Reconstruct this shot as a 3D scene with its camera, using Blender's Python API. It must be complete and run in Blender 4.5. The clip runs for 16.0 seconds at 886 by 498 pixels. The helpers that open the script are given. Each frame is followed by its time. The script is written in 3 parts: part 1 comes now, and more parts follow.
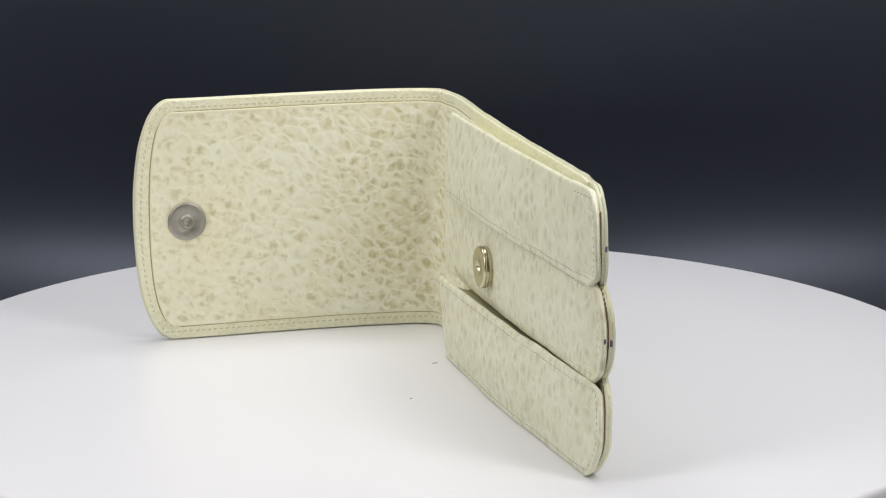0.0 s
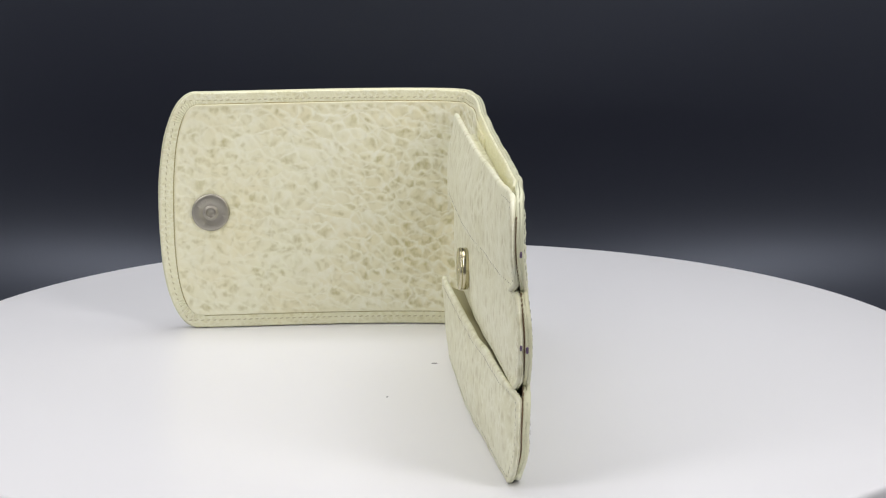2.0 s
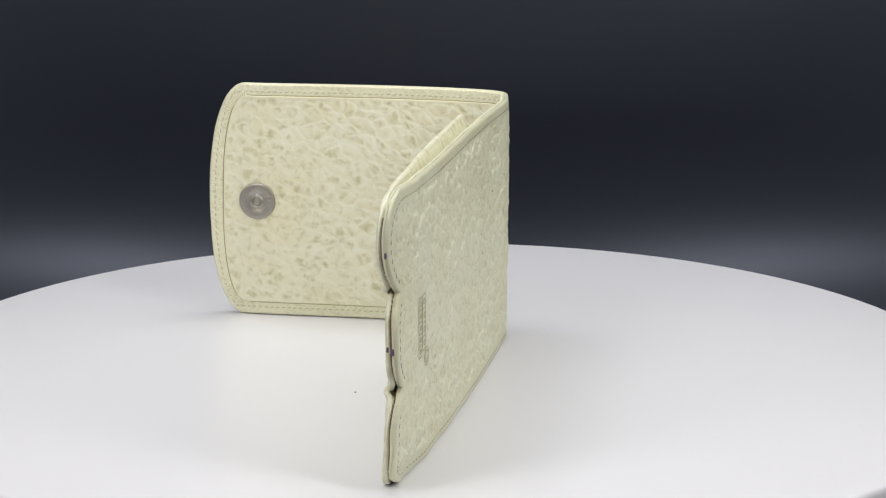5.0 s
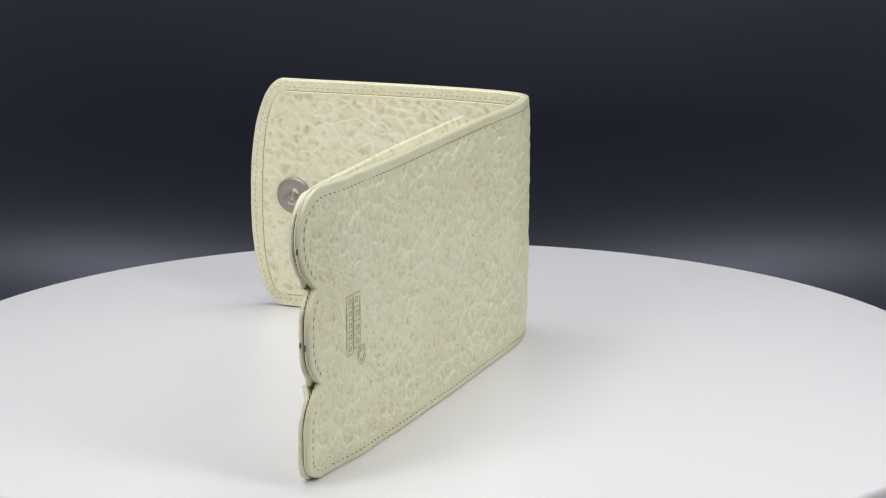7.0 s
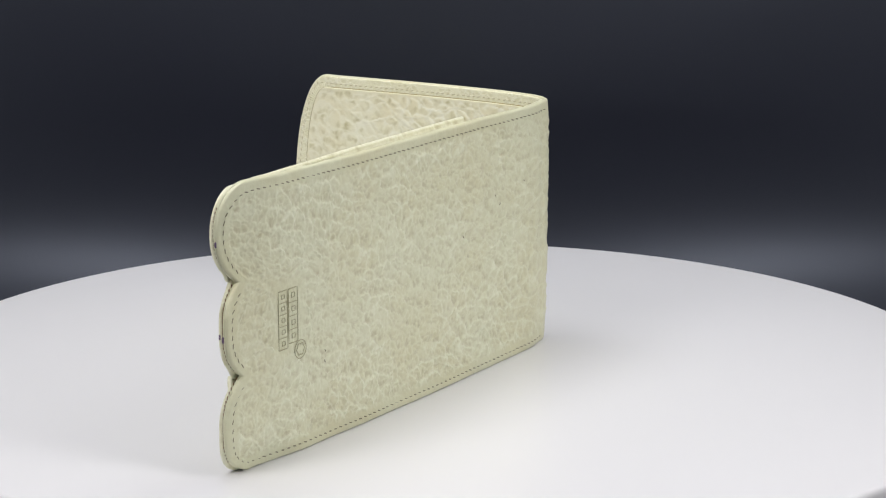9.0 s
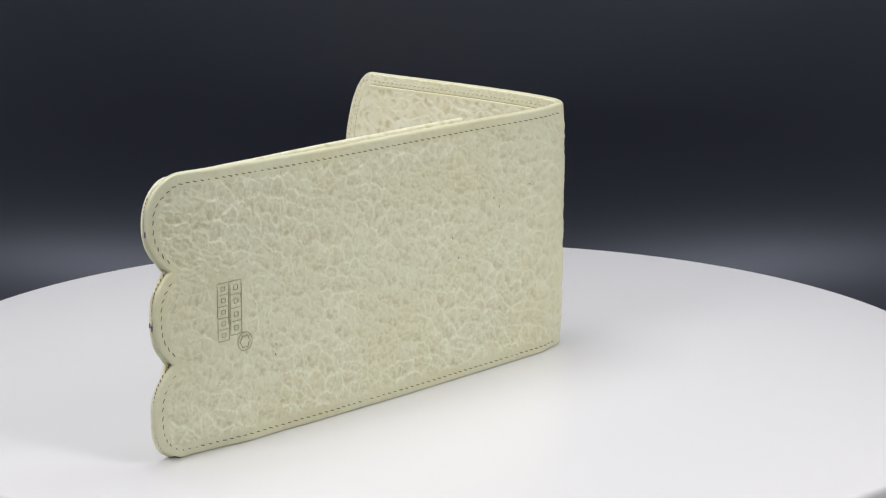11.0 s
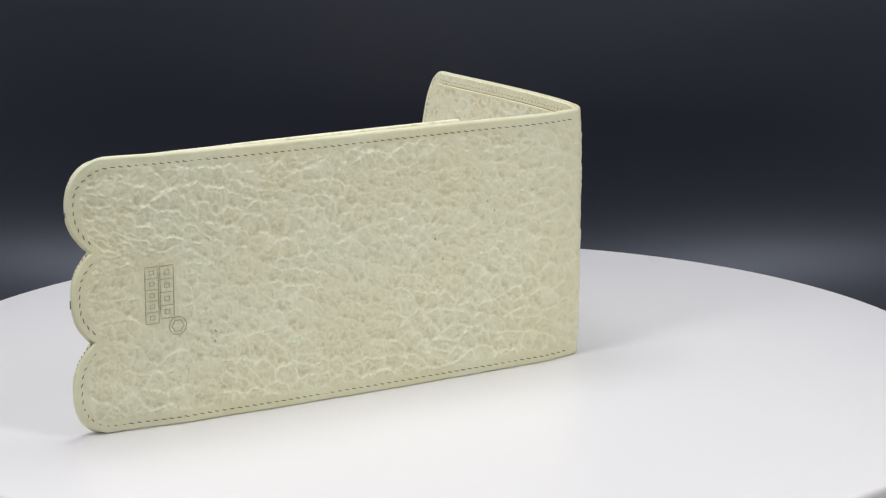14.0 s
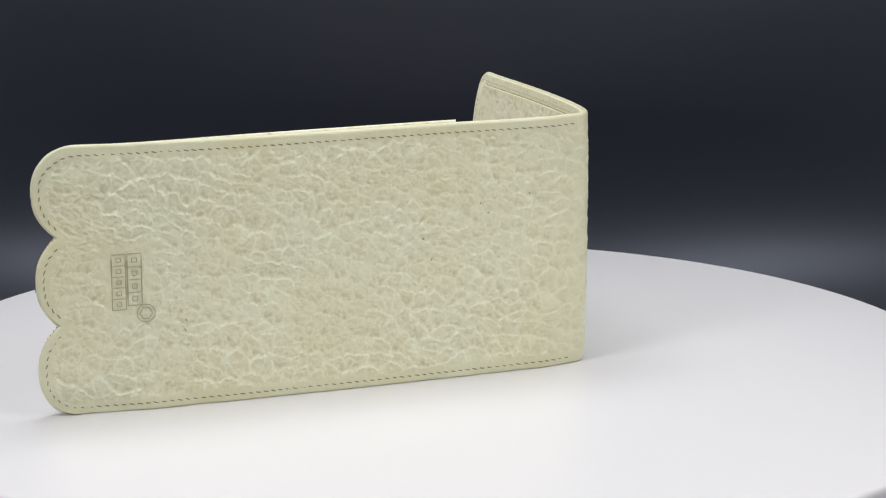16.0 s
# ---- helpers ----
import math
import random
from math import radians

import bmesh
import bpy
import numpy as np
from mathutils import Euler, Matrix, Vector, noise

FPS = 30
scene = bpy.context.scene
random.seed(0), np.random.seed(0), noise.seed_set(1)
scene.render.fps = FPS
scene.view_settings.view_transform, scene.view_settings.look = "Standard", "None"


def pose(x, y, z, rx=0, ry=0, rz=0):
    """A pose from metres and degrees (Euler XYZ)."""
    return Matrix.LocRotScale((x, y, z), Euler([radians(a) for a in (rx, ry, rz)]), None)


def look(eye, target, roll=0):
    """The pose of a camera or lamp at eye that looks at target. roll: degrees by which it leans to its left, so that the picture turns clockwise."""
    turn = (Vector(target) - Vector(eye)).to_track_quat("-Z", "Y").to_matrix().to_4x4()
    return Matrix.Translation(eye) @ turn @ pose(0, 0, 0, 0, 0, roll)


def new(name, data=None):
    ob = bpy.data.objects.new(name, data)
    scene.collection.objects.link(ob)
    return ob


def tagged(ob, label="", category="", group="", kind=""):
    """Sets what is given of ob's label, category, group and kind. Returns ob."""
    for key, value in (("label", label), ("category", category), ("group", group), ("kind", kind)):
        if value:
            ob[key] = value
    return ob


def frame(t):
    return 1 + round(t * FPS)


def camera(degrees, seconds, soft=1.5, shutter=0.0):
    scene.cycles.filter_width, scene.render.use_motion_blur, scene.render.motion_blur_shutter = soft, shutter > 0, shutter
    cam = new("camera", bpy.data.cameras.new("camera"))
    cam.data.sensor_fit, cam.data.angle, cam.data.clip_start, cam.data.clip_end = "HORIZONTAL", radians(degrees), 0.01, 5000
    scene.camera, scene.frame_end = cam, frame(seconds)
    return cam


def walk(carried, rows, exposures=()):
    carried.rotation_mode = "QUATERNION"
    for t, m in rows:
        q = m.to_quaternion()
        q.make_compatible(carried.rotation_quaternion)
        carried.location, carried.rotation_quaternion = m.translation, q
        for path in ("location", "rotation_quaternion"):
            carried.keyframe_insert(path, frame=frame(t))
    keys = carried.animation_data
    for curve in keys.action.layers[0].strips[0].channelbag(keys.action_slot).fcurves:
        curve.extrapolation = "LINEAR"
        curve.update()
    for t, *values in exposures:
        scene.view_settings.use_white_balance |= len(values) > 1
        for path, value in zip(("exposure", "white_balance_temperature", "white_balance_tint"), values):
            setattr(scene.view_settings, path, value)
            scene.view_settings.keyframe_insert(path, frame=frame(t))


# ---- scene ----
# ---- camera: stands still in front of the turntable ----
W_DEG = -5.2075          # turn of the table, degrees a second
CLIP = 16.0
cam = camera(21.36, CLIP, soft=1.2)
EYE = pose(0, -0.8028, 0.2276, 90 - 13.063, 0, -0.31) @ pose(0, 0, 0, 0, 0, 0.089)
walk(cam, [(0, EYE), (CLIP, EYE)], exposures=[(0, 0.0), (CLIP, 0.0)])

# ---- light: a photo tent with two lamps under its ceiling ----
world = bpy.data.worlds.new("world")
scene.world = world
world.use_nodes = True
world.node_tree.nodes["Background"].inputs[0].default_value = (0.9, 0.95, 1.0, 1)
world.node_tree.nodes["Background"].inputs[1].default_value = 0.25


def area_lamp(name, eye, target, sx, sy, watts, colour):
    data = bpy.data.lights.new(name, "AREA")
    data.shape, data.size, data.size_y, data.energy, data.color = "RECTANGLE", sx, sy, watts, colour
    ob = new(name, data)
    ob.matrix_world = look(eye, target)
    return tagged(ob, "bright white light panel under the tent ceiling", "lamp")


area_lamp("lamp_left", (-0.28, -0.29, 0.36), (0, 0.0, 0.03), 0.14, 0.40, 1.0, (1.0, 0.970, 0.972))
area_lamp("lamp_right", (0.28, -0.29, 0.36), (0, 0.0, 0.03), 0.14, 0.40, 1.07, (1.0, 0.970, 0.972))
area_lamp("lamp_top", (0.0, 0.10, 0.56), (0, 0.10, 0.0), 0.50, 0.22, 2.0, (0.975, 0.975, 1.0))


# ---- materials ----
class Mat:
    """A small builder of node materials."""

    def __init__(self, name, rough=0.5, metal=0.0, spec=0.5):
        self.mat = bpy.data.materials.new(name)
        self.mat.use_nodes = True
        self.tree = self.mat.node_tree
        self.bsdf = self.tree.nodes["Principled BSDF"]
        self.bsdf.inputs["Roughness"].default_value = rough
        self.bsdf.inputs["Metallic"].default_value = metal
        self.bsdf.inputs["Specular IOR Level"].default_value = spec
        self.coord = self.node("ShaderNodeTexCoord").outputs["Object"]

    def node(self, kind, **values):
        n = self.tree.nodes.new(kind)
        for key, value in values.items():
            n.inputs[key].default_value = value
        return n

    def link(self, a, b):
        self.tree.links.new(a, b)

    def stretched(self, vector, sx, sy, sz):
        m = self.node("ShaderNodeMapping", Scale=(sx, sy, sz))
        self.link(vector, m.inputs["Vector"])
        return m.outputs[0]

    def noise(self, vector, scale, detail=3.0, rough=0.55, distortion=0.0):
        n = self.node("ShaderNodeTexNoise", Scale=scale, Detail=detail, Roughness=rough, Distortion=distortion)
        self.link(vector, n.inputs["Vector"])
        return n

    def bent(self, vector, scale, amount):
        n = self.noise(vector, scale, 2.0)
        sub = self.node("ShaderNodeVectorMath")
        sub.operation = "SUBTRACT"
        self.link(n.outputs["Color"], sub.inputs[0])
        sub.inputs[1].default_value = (0.5, 0.5, 0.5)
        mul = self.node("ShaderNodeVectorMath")
        mul.operation = "SCALE"
        mul.inputs["Scale"].default_value = amount
        self.link(sub.outputs[0], mul.inputs[0])
        add = self.node("ShaderNodeVectorMath")
        add.operation = "ADD"
        self.link(vector, add.inputs[0])
        self.link(mul.outputs[0], add.inputs[1])
        return add.outputs[0]

    def cells(self, vector, scale, feature="F1", smooth=0.0):
        n = self.node("ShaderNodeTexVoronoi", Scale=scale)
        n.feature = feature
        if feature == "SMOOTH_F1":
            n.inputs["Smoothness"].default_value = smooth
        self.link(vector, n.inputs["Vector"])
        return n.outputs["Distance"]

    def ramp(self, value, *stops):
        r = self.node("ShaderNodeValToRGB")
        els = r.color_ramp.elements
        while len(els) < len(stops):
            els.new(0.5)
        for el, (at, colour) in zip(els, stops):
            el.position = at
            el.color = (*colour, 1) if len(colour) == 3 else colour
        self.link(value, r.inputs[0])
        return r.outputs[0]

    def mix(self, factor, a, b, blend="MIX"):
        n = self.node("ShaderNodeMix")
        n.data_type, n.blend_type = "RGBA", blend
        for slot, value in ((0, factor), (6, a), (7, b)):
            if isinstance(value, (int, float)):
                n.inputs[slot].default_value = value
            elif isinstance(value, tuple):
                n.inputs[slot].default_value = (*value, 1)
            else:
                self.link(value, n.inputs[slot])
        return n.outputs[2]

    def math(self, op, a, b):
        n = self.node("ShaderNodeMath")
        n.operation = op
        for slot, value in ((0, a), (1, b)):
            if isinstance(value, (int, float)):
                n.inputs[slot].default_value = value
            else:
                self.link(value, n.inputs[slot])
        return n.outputs[0]

    def colour(self, value):
        if isinstance(value, tuple):
            self.bsdf.inputs["Base Color"].default_value = (*value, 1)
        else:
            self.link(value, self.bsdf.inputs["Base Color"])

    def rough(self, value):
        self.link(value, self.bsdf.inputs["Roughness"])

    def bump(self, *layers):
        """Layers of (height, distance in metres, strength)."""
        last = None
        for height, distance, strength in layers:
            b = self.node("ShaderNodeBump", Distance=distance, Strength=strength)
            self.link(height, b.inputs["Height"])
            if last:
                self.link(last, b.inputs["Normal"])
            last = b.outputs[0]
        self.link(last, self.bsdf.inputs["Normal"])


def grey(v):
    return (v, v, v)


def leather(name, light, pale, fleck, fleck_amount, cell=200.0, relief=1.0, rough=0.5, squash=(0.85, 0.85, 1.2), wide=0.55, soft=1.0,
            jag=0.0012, even=0.4):
    """Pebbled leather: a net of pale beaded ridges, dyed pits between them, wider wrinkles, fine pores.
    soft widens the ridges, jag frays them, even spreads the pits."""
    m = Mat(name, rough, 0.0, 0.42)
    flat = m.stretched(m.coord, *squash)
    bent = m.bent(m.bent(m.bent(flat, 100.0, 0.0060), 430.0, 0.0020), 1000.0, jag)
    pits = m.cells(bent, cell, "F1")
    edge = m.cells(bent, cell, "DISTANCE_TO_EDGE")
    aslant = m.node("ShaderNodeMapping", Rotation=(0.45, 0.40, 0.2), Scale=(0.8, 0.8, 1.5))
    m.link(m.coord, aslant.inputs["Vector"])
    far = m.cells(m.bent(m.bent(m.bent(aslant.outputs[0], 75.0, 0.010), 330.0, 0.0030), 1000.0, jag), cell * 0.45, "DISTANCE_TO_EDGE")
    fine = m.noise(m.coord, 1500.0, 3.0, 0.6).outputs["Fac"]
    bead = m.noise(m.coord, 850.0, 2.0, 0.6).outputs["Fac"]
    streak = m.noise(m.stretched(bent, 1.0, 1.0, 0.28), 800.0, 2.0, 0.6).outputs["Fac"]
    mid = m.noise(bent, 420.0, 4.0, 0.6, 0.3).outputs["Fac"]
    gate = m.noise(m.coord, 170.0, 2.0).outputs["Fac"]
    broad = m.noise(m.coord, 30.0, 3.0).outputs["Fac"]

    def hump(value, width):
        w = width * soft
        return m.ramp(value, (0.0, grey(1.0)), (0.05 * w, grey(0.80)), (0.12 * w, grey(0.35)), (0.20 * w, grey(0.12)), (0.32 * w, grey(0.0)))

    net = m.math("MULTIPLY", hump(edge, 1.0), m.ramp(gate, (0.36, grey(0.20)), (0.56, grey(1.0))))
    fold = m.math("MULTIPLY", hump(far, 0.7), m.ramp(gate, (0.40, grey(1.0)), (0.66, grey(0.2))))
    crest = m.math("MAXIMUM", net, m.math("MULTIPLY", fold, wide))
    crest = m.math("MULTIPLY", crest, m.ramp(bead, (0.32, grey(0.35)), (0.58, grey(1.0))))
    hollow = m.ramp(pits, (0.10, grey(1.0)), (0.52, grey(0.0)))
    blotch = m.ramp(mid, (0.30, grey(even * 0.5)), (0.58, grey(1.0)))
    dense = m.ramp(broad, (0.34, grey(even)), (0.64, grey(1.0)))
    amount = m.math("MULTIPLY", m.math("MULTIPLY", m.math("MULTIPLY", hollow, blotch), dense), fleck_amount)
    shade = tuple(c * k for c, k in zip(light, (0.95, 0.94, 0.87)))
    base = m.mix(m.ramp(broad, (0.30, grey(0.0)), (0.70, grey(1.0))), light, shade)
    col = m.mix(crest, m.mix(amount, base, fleck), pale)
    m.colour(col)
    m.rough(m.ramp(fine, (0.2, grey(rough - 0.10)), (0.8, grey(rough + 0.10))))
    m.bump((crest, 0.00042 * relief, 0.95), (pits, 0.00060 * relief, 0.7), (mid, 0.00022 * relief, 0.8),
           (streak, 0.00010 * relief, 0.7), (fine, 0.00005, 0.6))
    return m.mat


def grained(name, light, pale, fleck, fleck_amount, rough):
    """Leather whose pale ridges and dark flecks are in the mesh, as two attributes; the cover's also paint light from
    above.
    """
    m = Mat(name, rough, 0.0, 0.45)
    fine = m.noise(m.coord, 1500.0, 3.0, 0.6).outputs["Fac"]
    streak = m.noise(m.stretched(m.bent(m.coord, 300.0, 0.002), 1.0, 1.0, 0.30), 850.0, 3.0, 0.6).outputs["Fac"]
    broad = m.noise(m.coord, 32.0, 3.0).outputs["Fac"]
    crest, fleck_shade = m.node("ShaderNodeAttribute"), m.node("ShaderNodeAttribute")
    crest.attribute_name, fleck_shade.attribute_name = "crest", "fleck_shade"
    warm = tuple(c * k for c, k in zip(light, (0.98, 0.94, 0.87)))
    base = m.mix(m.ramp(broad, (0.35, grey(0.0)), (0.65, grey(1.0))), light, warm)
    mottle = m.ramp(streak, (0.30, grey(0.35)), (0.62, grey(1.0)))
    col = m.mix(m.math("MULTIPLY", m.math("MULTIPLY", fleck_shade.outputs["Fac"], mottle), fleck_amount), base, fleck)
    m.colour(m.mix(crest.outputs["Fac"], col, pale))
    m.rough(m.ramp(fine, (0.2, grey(rough - 0.10)), (0.8, grey(rough + 0.10))))
    m.bump((streak, 0.00013, 0.8), (fine, 0.00007, 0.7))
    return m.mat


# the cover's pale and fleck colours also stand for top light and underside shade
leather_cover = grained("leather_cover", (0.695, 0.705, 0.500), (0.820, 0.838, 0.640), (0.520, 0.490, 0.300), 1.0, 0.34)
leather_lining = grained("leather_lining", (0.835, 0.824, 0.618), (0.900, 0.897, 0.740), (0.480, 0.440, 0.190), 0.80, 0.46)
leather_pocket = leather("leather_pocket", (0.745, 0.738, 0.550), (0.82, 0.815, 0.64), (0.52, 0.48, 0.29), 0.8, 230.0, 0.25, 0.5,
                         (1.15, 1.15, 0.80), 0.4, 1.4, 0.0018, 0.7)
leather_border = leather("leather_border", (0.830, 0.815, 0.590), (0.88, 0.87, 0.68), (0.58, 0.53, 0.28), 0.6, 480.0, 0.30, 0.44)


def plain(name, colour, rough, metal=0.0, scale=600.0, vary=0.12, depth=0.00005, spec=0.5):
    m = Mat(name, rough, metal, spec)
    n = m.noise(m.coord, scale, 4.0).outputs["Fac"]
    wide = m.noise(m.coord, scale * 0.07, 2.0).outputs["Fac"]
    dark = tuple(c * (1 - vary) for c in colour)
    m.colour(m.mix(m.math("MULTIPLY", m.math("ADD", n, wide), 0.5), dark, tuple(min(1, c * (1 + vary)) for c in colour)))
    m.rough(m.ramp(n, (0.2, grey(max(0.02, rough - 0.06))), (0.8, grey(rough + 0.06))))
    m.bump((n, depth, 0.5))
    return m.mat


edge_dye = plain("edge_dye", (0.38, 0.32, 0.12), 0.7)
thread_dark = plain("thread_dark", (0.20, 0.18, 0.11), 0.8)
thread_pale = plain("thread_pale", (0.58, 0.54, 0.34), 0.8)
# darker copy of the pocket leather, with the shade of the slits in its colour
gusset_shaded = plain("gusset_shaded", (0.42, 0.39, 0.22), 0.8)
emboss = plain("embossed_line", (0.43, 0.41, 0.25), 0.6)
seam_dark = plain("seam_dark", (0.20, 0.13, 0.07), 0.8)
ink = plain("ink", (0.15, 0.10, 0.17), 0.7)
steel = plain("steel", (0.42, 0.395, 0.34), 0.42, 1.0, 900.0, 0.10)
brass = plain("brass", (0.60, 0.55, 0.38), 0.24, 1.0, 900.0, 0.08)
chrome = plain("chrome", (0.78, 0.78, 0.76), 0.12, 1.0, 900.0, 0.05)
table_white = plain("table_white", (0.80, 0.80, 0.815), 0.34, 0.0, 300.0, 0.015, 0.00002)
table_side = plain("table_side", (0.55, 0.55, 0.56), 0.5, 0.0, 300.0, 0.05)
tent_cloth = plain("tent_cloth", (0.80, 0.80, 0.81), 0.9, 0.0, 200.0, 0.05)


def dark_plastic():
    """Smooth dark sheet with a bluish sheen."""
    m = Mat("backdrop_sheet", 0.35, 0.0, 1.0)
    m.bsdf.inputs["Specular Tint"].default_value = (0.76, 0.84, 1.0, 1)
    wide = m.noise(m.coord, 3.0, 2.0).outputs["Fac"]
    m.colour(m.mix(wide, (0.0060, 0.0064, 0.0130), (0.0078, 0.0084, 0.0160)))
    m.rough(m.ramp(wide, (0.2, grey(0.31)), (0.8, grey(0.34))))
    return m.mat


backdrop_sheet = dark_plastic()
dust = plain("dust", (0.05, 0.045, 0.05), 0.8)

MM = 0.001


# ---- mesh helpers ----
def part(name, bm, material, parent=None, label="", smooth=True):
    """One mesh object, under a thing or a part."""
    bmesh.ops.recalc_face_normals(bm, faces=bm.faces)
    data = bpy.data.meshes.new(name)
    bm.to_mesh(data)
    bm.free()
    for f in data.polygons:
        f.use_smooth = smooth
    data.materials.append(material)
    ob = new(name, data)
    if parent:
        ob.parent = parent
    if label:
        tagged(ob, label)
    return ob


def lathe(bm, profile, m, steps=48):
    """Turns (radius, height) pairs about the z axis of m."""
    rings = []
    for r, h in profile:
        if r < 1e-7:
            rings.append([bm.verts.new(m @ Vector((0, 0, h)))])
        else:
            rings.append([bm.verts.new(m @ Vector((r * math.cos(a), r * math.sin(a), h)))
                          for a in (2 * math.pi * i / steps for i in range(steps))])
    for a, b in zip(rings, rings[1:]):
        for i in range(steps):
            j = (i + 1) % steps
            if len(a) == 1 and len(b) == 1:
                continue
            if len(a) == 1:
                bm.faces.new((a[0], b[i], b[j]))
            elif len(b) == 1:
                bm.faces.new((a[i], b[0], a[j]))
            else:
                bm.faces.new((a[i], b[i], b[j], a[j]))


def capsule(bm, m, length, width, height):
    """A small rounded bar along x of m, half sunk in the surface."""
    half, rows = length / 2, []
    for x, k in ((-half, 0.35), (-half * 0.7, 0.95), (half * 0.7, 0.95), (half, 0.35)):
        rows.append([bm.verts.new(m @ Vector((x, k * width / 2 * math.cos(a), k * height * math.sin(a))))
                     for a in (math.pi * i / 4 - 0.0 for i in range(5))])
    for a, b in zip(rows, rows[1:]):
        for i in range(4):
            bm.faces.new((a[i], a[i + 1], b[i + 1], b[i]))
    bm.faces.new(rows[0])
    bm.faces.new(rows[-1][::-1])


def frame_of(place, along, out):
    out = out.normalized()
    along = (along - out * along.dot(out)).normalized()
    side = out.cross(along)
    m = Matrix((along, side, out)).transposed().to_4x4()
    m.translation = place
    return m


EDGE = (0.0, 0.05, 0.17, 0.36, 0.65, 1.0)


def steps_across(length, r, pitch):
    """Distances from 0 to length, dense within r of both ends."""
    ends = [r * e for e in EDGE]
    n = max(2, round((length - 2 * r) / pitch))
    inner = [r + (length - 2 * r) * i / n for i in range(1, n)]
    return ends + inner + [length - e for e in reversed(ends)]


LATTICE = np.random.RandomState(11).rand(256, 256)


def value_noise(x, y, shift=0):
    """Smooth noise from 0 to 1 on a unit lattice."""
    x, y = x + 17.3 * shift, y + 9.1 * shift
    i, j = np.floor(x).astype(int), np.floor(y).astype(int)
    u, v = x - i, y - j
    u, v = u * u * (3 - 2 * u), v * v * (3 - 2 * v)
    a, b = LATTICE[i % 256, j % 256], LATTICE[(i + 1) % 256, j % 256]
    c, d = LATTICE[i % 256, (j + 1) % 256], LATTICE[(i + 1) % 256, (j + 1) % 256]
    return (a * (1 - u) + b * u) * (1 - v) + (c * (1 - u) + d * u) * v


def plates(x, y, shift):
    """Gap to the next plate and the height within the plate (up is positive) of a jittered lattice."""
    i, j = np.floor(x).astype(int), np.floor(y).astype(int)
    one, two, up = np.full(x.shape, 9.0), np.full(x.shape, 9.0), np.zeros(x.shape)
    for di in (-1, 0, 1):
        for dj in (-1, 0, 1):
            a, b = (i + di + 31 * shift) % 256, (j + dj + 57 * shift) % 256
            dy = y - (j + dj + LATTICE[b, (a + 77) % 256])
            d = np.hypot(i + di + LATTICE[a, b] - x, dy)
            near = d < one
            two = np.where(near, one, np.minimum(two, d))
            up = np.where(near, dy, up)
            one = np.minimum(one, d)
    return two - one, up


def ease(a, b, x):
    k = np.clip((x - a) / (b - a), 0, 1)
    return k * k * (3 - 2 * k)


def ragged(s, z, shift, amounts):
    """s and z pushed about by noise of several sizes, given as (size, amount) in mm."""
    x, y = s.copy(), z.copy()
    for k, (size, amount) in enumerate(amounts):
        x = x + amount * (value_noise(s / size, z / size, 2 * k + 1 + shift) - 0.5)
        y = y + amount * (value_noise(s / size, z / size, 2 * k + 2 + shift) - 0.5)
    return x, y


def cover_grain(s, z, edge):
    """Overlapping ragged plates with raised upper rims, smaller ones within them, beads and streaks."""
    x, y = ragged(s, z, 0, ((14.0, 4.5), (4.5, 1.3), (1.5, 0.75), (0.7, 0.55)))
    x, y = 0.94 * x + 0.34 * y, 0.94 * y - 0.34 * x          # rows run aslant
    gap, up = plates(x / 5.9, y / 5.0, 1)
    gap2, up2 = plates(x / 2.5, y / 2.2, 5)
    gap3, _ = plates((x + 0.4 * y) / 14.0, y / 9.0, 7)
    broad = value_noise(s / 16, z / 16, 5)
    strong = 0.5 + 0.5 * ease(0.25, 0.65, broad)
    plate = ease(0.0, 0.30, gap) * (0.40 + 0.90 * np.clip(up, -0.6, 0.6)) * strong
    small = ease(0.0, 0.35, gap2) * (0.35 + 0.8 * np.clip(up2, -0.6, 0.6))
    vein = np.exp(-(gap3 / 0.045) ** 2)
    bead = value_noise(s / 0.75, z / 0.75, 14)
    streak = value_noise(x / 0.75, z / 2.6, 15)
    # ridges are paler by nature; weighting to upper rims paints light from above
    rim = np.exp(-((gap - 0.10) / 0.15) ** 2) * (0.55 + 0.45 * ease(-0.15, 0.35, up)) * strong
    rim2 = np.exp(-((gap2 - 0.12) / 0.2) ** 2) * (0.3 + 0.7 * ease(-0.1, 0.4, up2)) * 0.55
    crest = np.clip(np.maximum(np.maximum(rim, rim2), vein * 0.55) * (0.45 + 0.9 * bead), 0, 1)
    # lower sides of the plates painted dark as shade, broken up by random flecks
    fleck_shade = ease(0.15, -0.45, up) * ease(0.30, 0.62, value_noise(s / 1.4, z / 1.4, 12)) * 0.8 + 0.5 * ease(0.1, -0.4, up2) * streak
    calm = np.clip((edge - 3.6) / 2.0, 0.16, 1)
    # flattened where the mark is pressed in
    away = np.maximum(np.abs(s - FOLD - 164.0) - 7.0, np.abs(z - 44.0) - 12.0)
    calm = calm * np.clip(0.35 + away / 4.0, 0.35, 1)
    calm = calm * (0.5 + 0.5 * np.clip((s - FOLD - 4) / 30, 0, 1))
    lift = 0.55 * plate + 0.18 * small + 0.20 * vein + 0.26 * rim + 0.26 * bead * (0.4 + rim) + 0.16 * streak - 0.50
    return 1.12 * lift * calm, crest * calm, np.clip(fleck_shade, 0, 1) * calm


